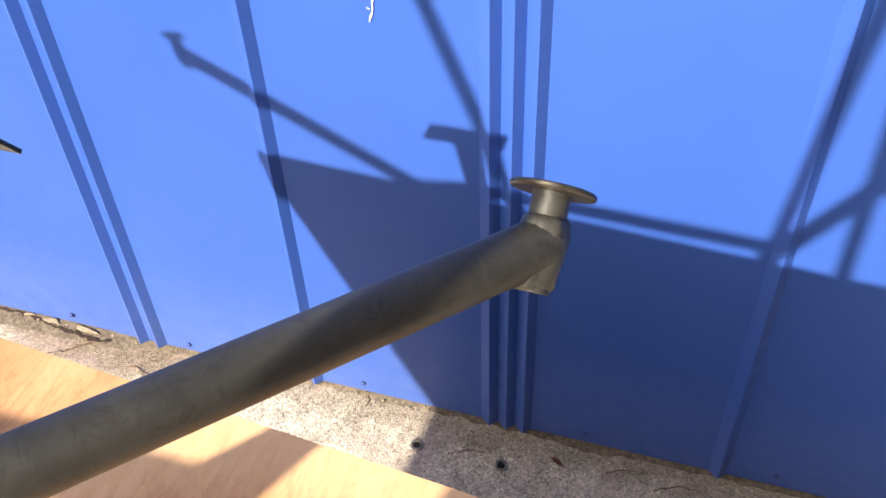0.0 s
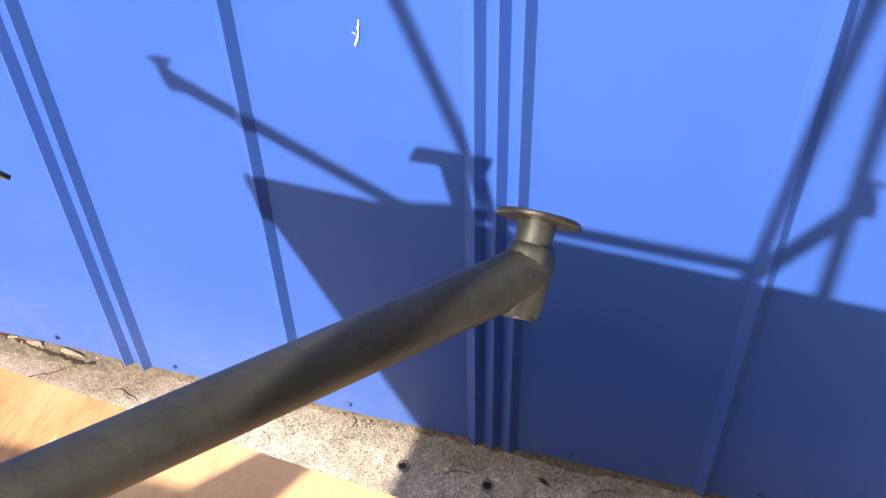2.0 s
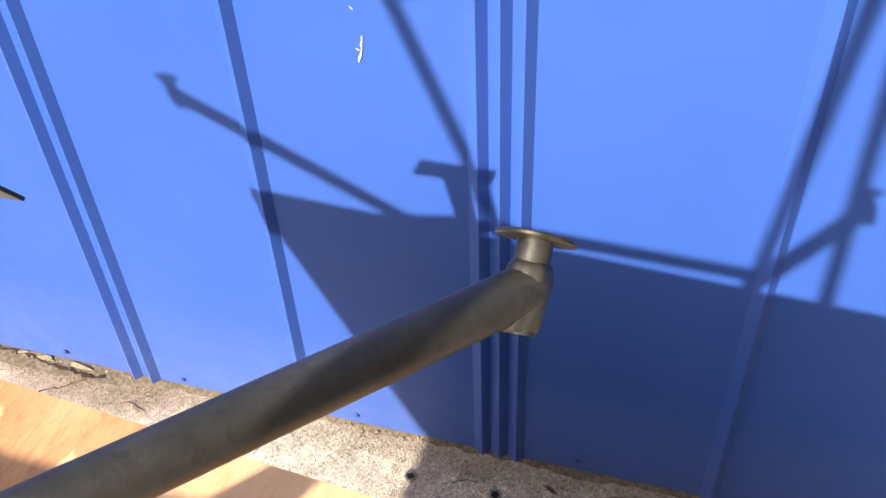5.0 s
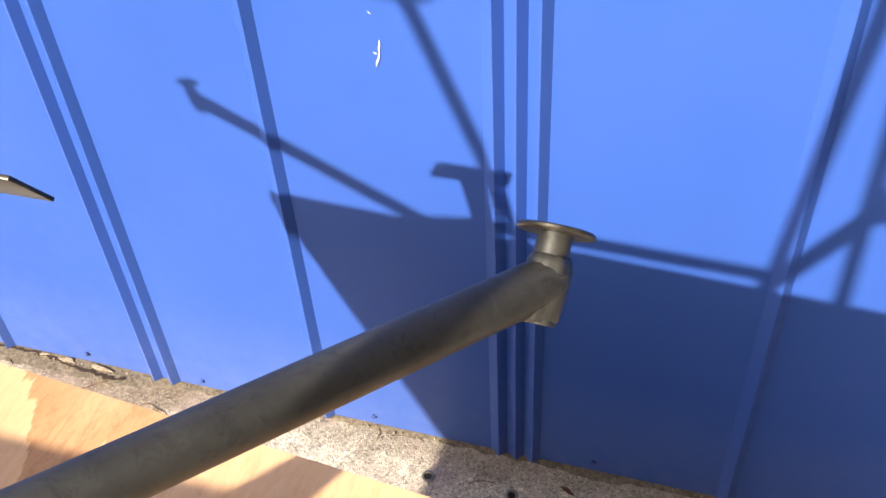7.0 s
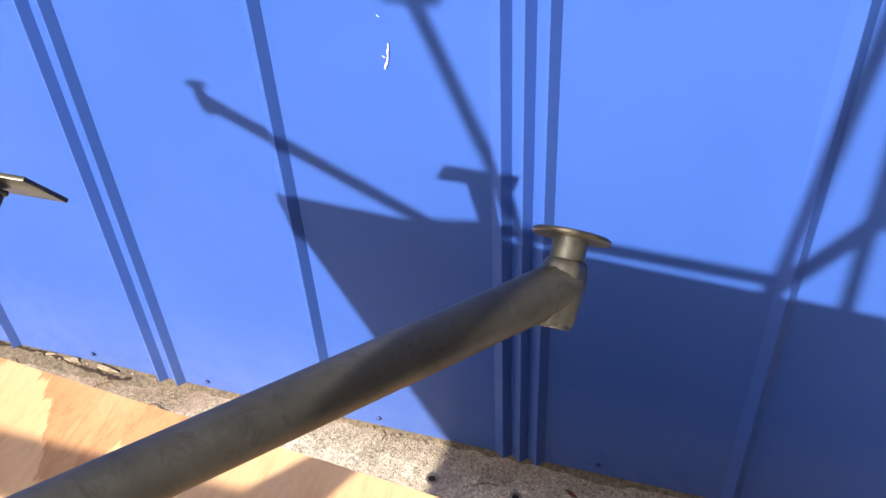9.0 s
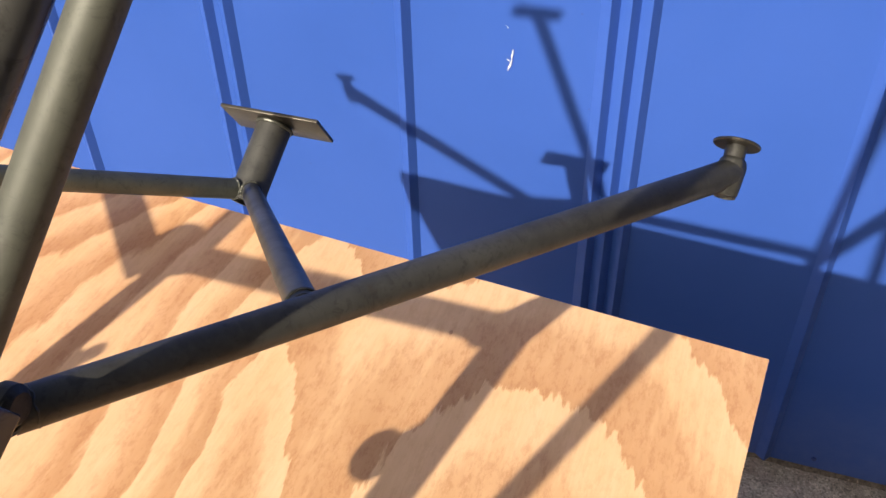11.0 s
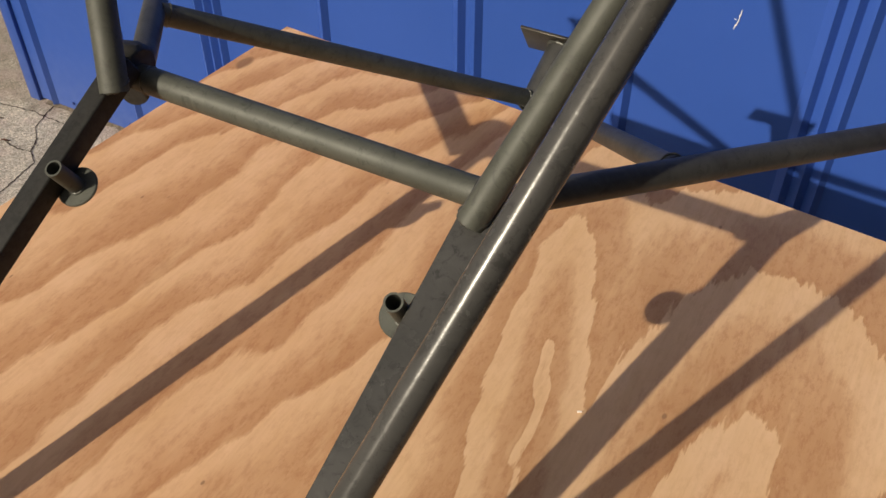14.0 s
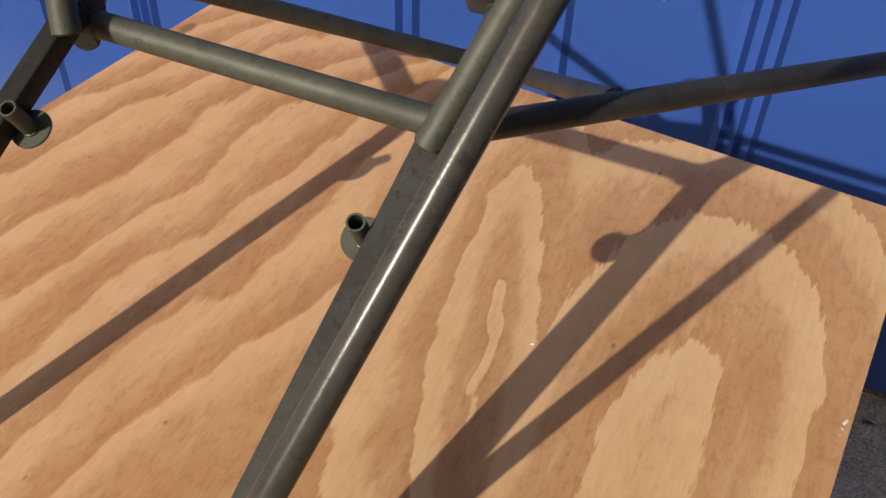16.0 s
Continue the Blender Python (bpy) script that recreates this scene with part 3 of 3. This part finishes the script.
# ---- small things on the ground ----
def strip_bm(points, width, z, seed):
    """A thin ragged strip lying along points on the ground."""
    rnd = random.Random(seed)
    bm = bmesh.new()
    pts = []
    for (xa, ya), (xb, yb) in zip(points, points[1:]):
        n = max(3, int(math.hypot(xb - xa, yb - ya) / 0.008))
        pts += [(xa + (xb - xa) * i / n, ya + (yb - ya) * i / n) for i in range(n)]
    pts.append(points[-1])
    rows = []
    for i, (x, y) in enumerate(pts):
        q, p = pts[min(i + 1, len(pts) - 1)], pts[max(i - 1, 0)]
        d = Vector((-(q[1] - p[1]), q[0] - p[0])).normalized()
        w = width * rnd.uniform(0.3, 1.2)
        j = rnd.uniform(-0.002, 0.002)
        rows.append((bm.verts.new((x + d.x * (w + j), y + d.y * (w + j), z)), bm.verts.new((x - d.x * (w - j), y - d.y * (w - j), z))))
    for a, b in zip(rows, rows[1:]):
        bm.faces.new((a[0], a[1], b[1], b[0]))
    return bm


def twig_bm(points, r):
    bm = bmesh.new()
    rows = []
    for i, p in enumerate(points):
        p = Vector(p)
        q, o = Vector(points[min(i + 1, len(points) - 1)]), Vector(points[max(i - 1, 0)])
        rot = frame_of(q - o, (0, 0, 1))
        k = r * (1 - 0.5 * i / len(points))
        rows.append([bm.verts.new(p + rot @ Vector((k * math.cos(t), k * math.sin(t), 0))) for t in (0, 1.05, 2.1, 3.14, 4.2, 5.24)])
    for a, b in zip(rows, rows[1:]):
        for j in range(6):
            bm.faces.new((a[j], a[(j + 1) % 6], b[(j + 1) % 6], b[j]))
    bm.faces.new(rows[0]), bm.faces.new(rows[-1])
    bmesh.ops.recalc_face_normals(bm, faces=bm.faces)
    return bm


def build_litter():
    z = GROUND
    ground = bpy.data.objects["ground"]
    cracks = [[(-2.02, 0.912), (-1.955, 0.921), (-1.897, 0.929), (-1.858, 0.927), (-1.80, 0.926), (-1.70, 0.915)], [(-1.872, 0.978), (-1.868, 0.953), (-1.858, 0.927), (-1.84, 0.88), (-1.797, 0.845), (-1.771, 0.80), (-1.728, 0.772), (-1.70, 0.6)],
              [(-1.771, 0.80), (-1.81, 0.792), (-1.87, 0.80)], [(-0.787, 0.926), (-0.80, 0.922), (-0.83, 0.90)], [(-0.986, 0.97), (-0.958, 0.964), (-0.937, 0.948)]]
    for i, c in enumerate(cracks):
        part("crack", strip_bm(c, 0.0017, z + 0.0012, i), CRACK, ground, smooth=0)
    gap = [(-1.05, 0.978), (-0.917, 0.979), (-0.868, 0.976), (-0.839, 0.968), (-0.79, 0.963), (-0.741, 0.957), (-0.722, 0.966)]
    part("crack", strip_bm(gap, 0.0042, z + 0.0052, 9), CRACK, ground, smooth=0)
    # broken mortar along the foot of the wall
    rnd = random.Random(8)
    bm = bmesh.new()
    rows = []
    for i in range(420):
        x = -1.9 + i * 0.0075
        w = 0.009 + 0.028 * min(1, max(0, (-0.6 - x) / 0.12)) * (x > -1.05) + 0.014 * max(0, noise.noise(Vector((x * 6, 0, 0)))) + 0.007 * noise.noise(Vector((x * 40, 3, 0)))
        h = 0.002 + 0.005 * abs(noise.noise(Vector((x * 55, 7, 0))))
        rows.append([bm.verts.new((x, WALL_Y + 0.002, z + h + 0.002)), bm.verts.new((x, WALL_Y - w * 0.6, z + h)), bm.verts.new((x, WALL_Y - w, z - 0.001))])
    for a, b in zip(rows, rows[1:]):
        for k in range(2):
            bm.faces.new((a[k], a[k + 1], b[k + 1], b[k]))
    bmesh.ops.recalc_face_normals(bm, faces=bm.faces)
    tagged(link("mortar_edge", bm, LEDGE, 60), "crumbling brown mortar along the wall's foot", "trim", kind="structure")
    # flakes that have broken off the mortar
    for k, (x, y, w, d, turn) in enumerate(((-0.842, 0.9765, 0.020, 0.0042, 2), (-0.775, 0.9745, 0.026, 0.0036, -6), (-0.893, 0.978, 0.010, 0.003, 9))):
        bm = bmesh.new()
        lo, hi = [], []
        for j in range(14):
            t = 2 * math.pi * j / 14
            q = 1 + 0.9 * noise.noise(Vector((math.cos(t) * 1.7, math.sin(t) * 1.7, k * 5.3)))
            lo.append(bm.verts.new((w * q * math.cos(t), d * q * math.sin(t), -0.004)))
            hi.append(bm.verts.new((w * 0.86 * q * math.cos(t), d * 0.8 * q * math.sin(t), 0.0025 + 0.0012 * noise.noise(Vector((j, k, 2))))))
        bm.faces.new(hi), bm.faces.new(list(reversed(lo)))
        for j in range(14):
            bm.faces.new((lo[j], lo[(j + 1) % 14], hi[(j + 1) % 14], hi[j]))
        bmesh.ops.transform(bm, matrix=pose(x, y, z + 0.0052, 8, 0, turn), verts=bm.verts)
        tagged(link("mortar_flake", bm, FLAKE, 0), "pale broken mortar flake at the wall's foot", "flake", "broken mortar flakes")
    # crumbs of grit swept against the wall
    bm = bmesh.new()
    for k in range(380):
        x = rnd.uniform(-1.05, 0.62)
        y = WALL_Y - 0.004 - abs(rnd.gauss(0, 0.022))
        r = rnd.uniform(0.0008, 0.0022) * (1.5 if rnd.random() < 0.06 else 1)
        m = pose(x, y, z + 0.0012 + (0.003 if y > WALL_Y - 0.02 else 0), rnd.uniform(0, 90), rnd.uniform(0, 90), rnd.uniform(0, 360)) @ Matrix.Diagonal((r, r * rnd.uniform(0.6, 1.3), r * 0.7, 1))
        bmesh.ops.create_icosphere(bm, subdivisions=1, radius=1, matrix=m)
    tagged(link("grit", bm, GRIT, 0), "loose brown grit along the foot of the wall", "grit", kind="stuff")
    for i, (x, y) in enumerate(((-0.161, 0.911), (-0.03, 0.911))):
        a = thing("anchor_socket", (x, y, z), "empty threaded anchor socket set in the concrete", "anchor", "anchors in the slab")
        part("ring", tube_bm((x, y, z - 0.01), (x, y, z + 0.0030), 0.0098, 0.0032, 28), ANCHOR, a)
        # near-black disc stands in for the shade down the open socket
        part("bore_shade", disc_bm((x, y, z + 0.0005), (0, 0, 1), 0.0058, 0.001, 24, 0.0002), HOLE, a)
    twigs = [((-0.095, 0.915), (-0.06, 0.921)), ((0.12, 0.938), (0.158, 0.952)), ((-0.787, 0.926), (-0.705, 0.981)), ((-0.665, 0.925), (-0.615, 0.912)), ((0.19, 0.93), (0.25, 0.945)), ((-0.262, 0.975), (-0.258, 0.955))]
    for i, (a, b) in enumerate(twigs):
        pts = []
        for k in range(7):
            t = k / 6
            pts.append((a[0] + (b[0] - a[0]) * t + rnd.uniform(-0.002, 0.002), a[1] + (b[1] - a[1]) * t + rnd.uniform(-0.002, 0.002) + 0.006 * math.sin(3 * t), z + 0.0022))
        ob = link("twig", twig_bm(pts, 0.0010), TWIG, 60)
        tagged(ob, "thin dry brown twig lying on the concrete", "twig", "litter on the slab")
    for i, (x, y, turn) in enumerate(((0.048, 0.938, -20), (0.33, 0.90, 10), (-1.86, 0.80, 30), (-1.95, 0.86, 70))):
        bm = bmesh.new()
        rows = []
        for k in range(7):
            t = k / 6
            w = 0.0042 * math.sin(math.pi * min(max(t, 0.04), 0.96))
            rows.append([bm.verts.new((0.024 * (t - 0.5), s * w, 0.0015 + 0.0022 * abs(s) + 0.002 * math.sin(5 * t))) for s in (-1, 0, 1)])
        for p, q in zip(rows, rows[1:]):
            for k in range(2):
                bm.faces.new((p[k], p[k + 1], q[k + 1], q[k]))
        bmesh.ops.solidify(bm, geom=bm.faces[:], thickness=0.0005)
        bmesh.ops.transform(bm, matrix=pose(x, y, z + 0.001, 0, 0, turn), verts=bm.verts)
        tagged(link("leaf", bm, LEAF, 60), "small curled dry leaf on the concrete", "leaf", "litter on the slab")


build_litter()
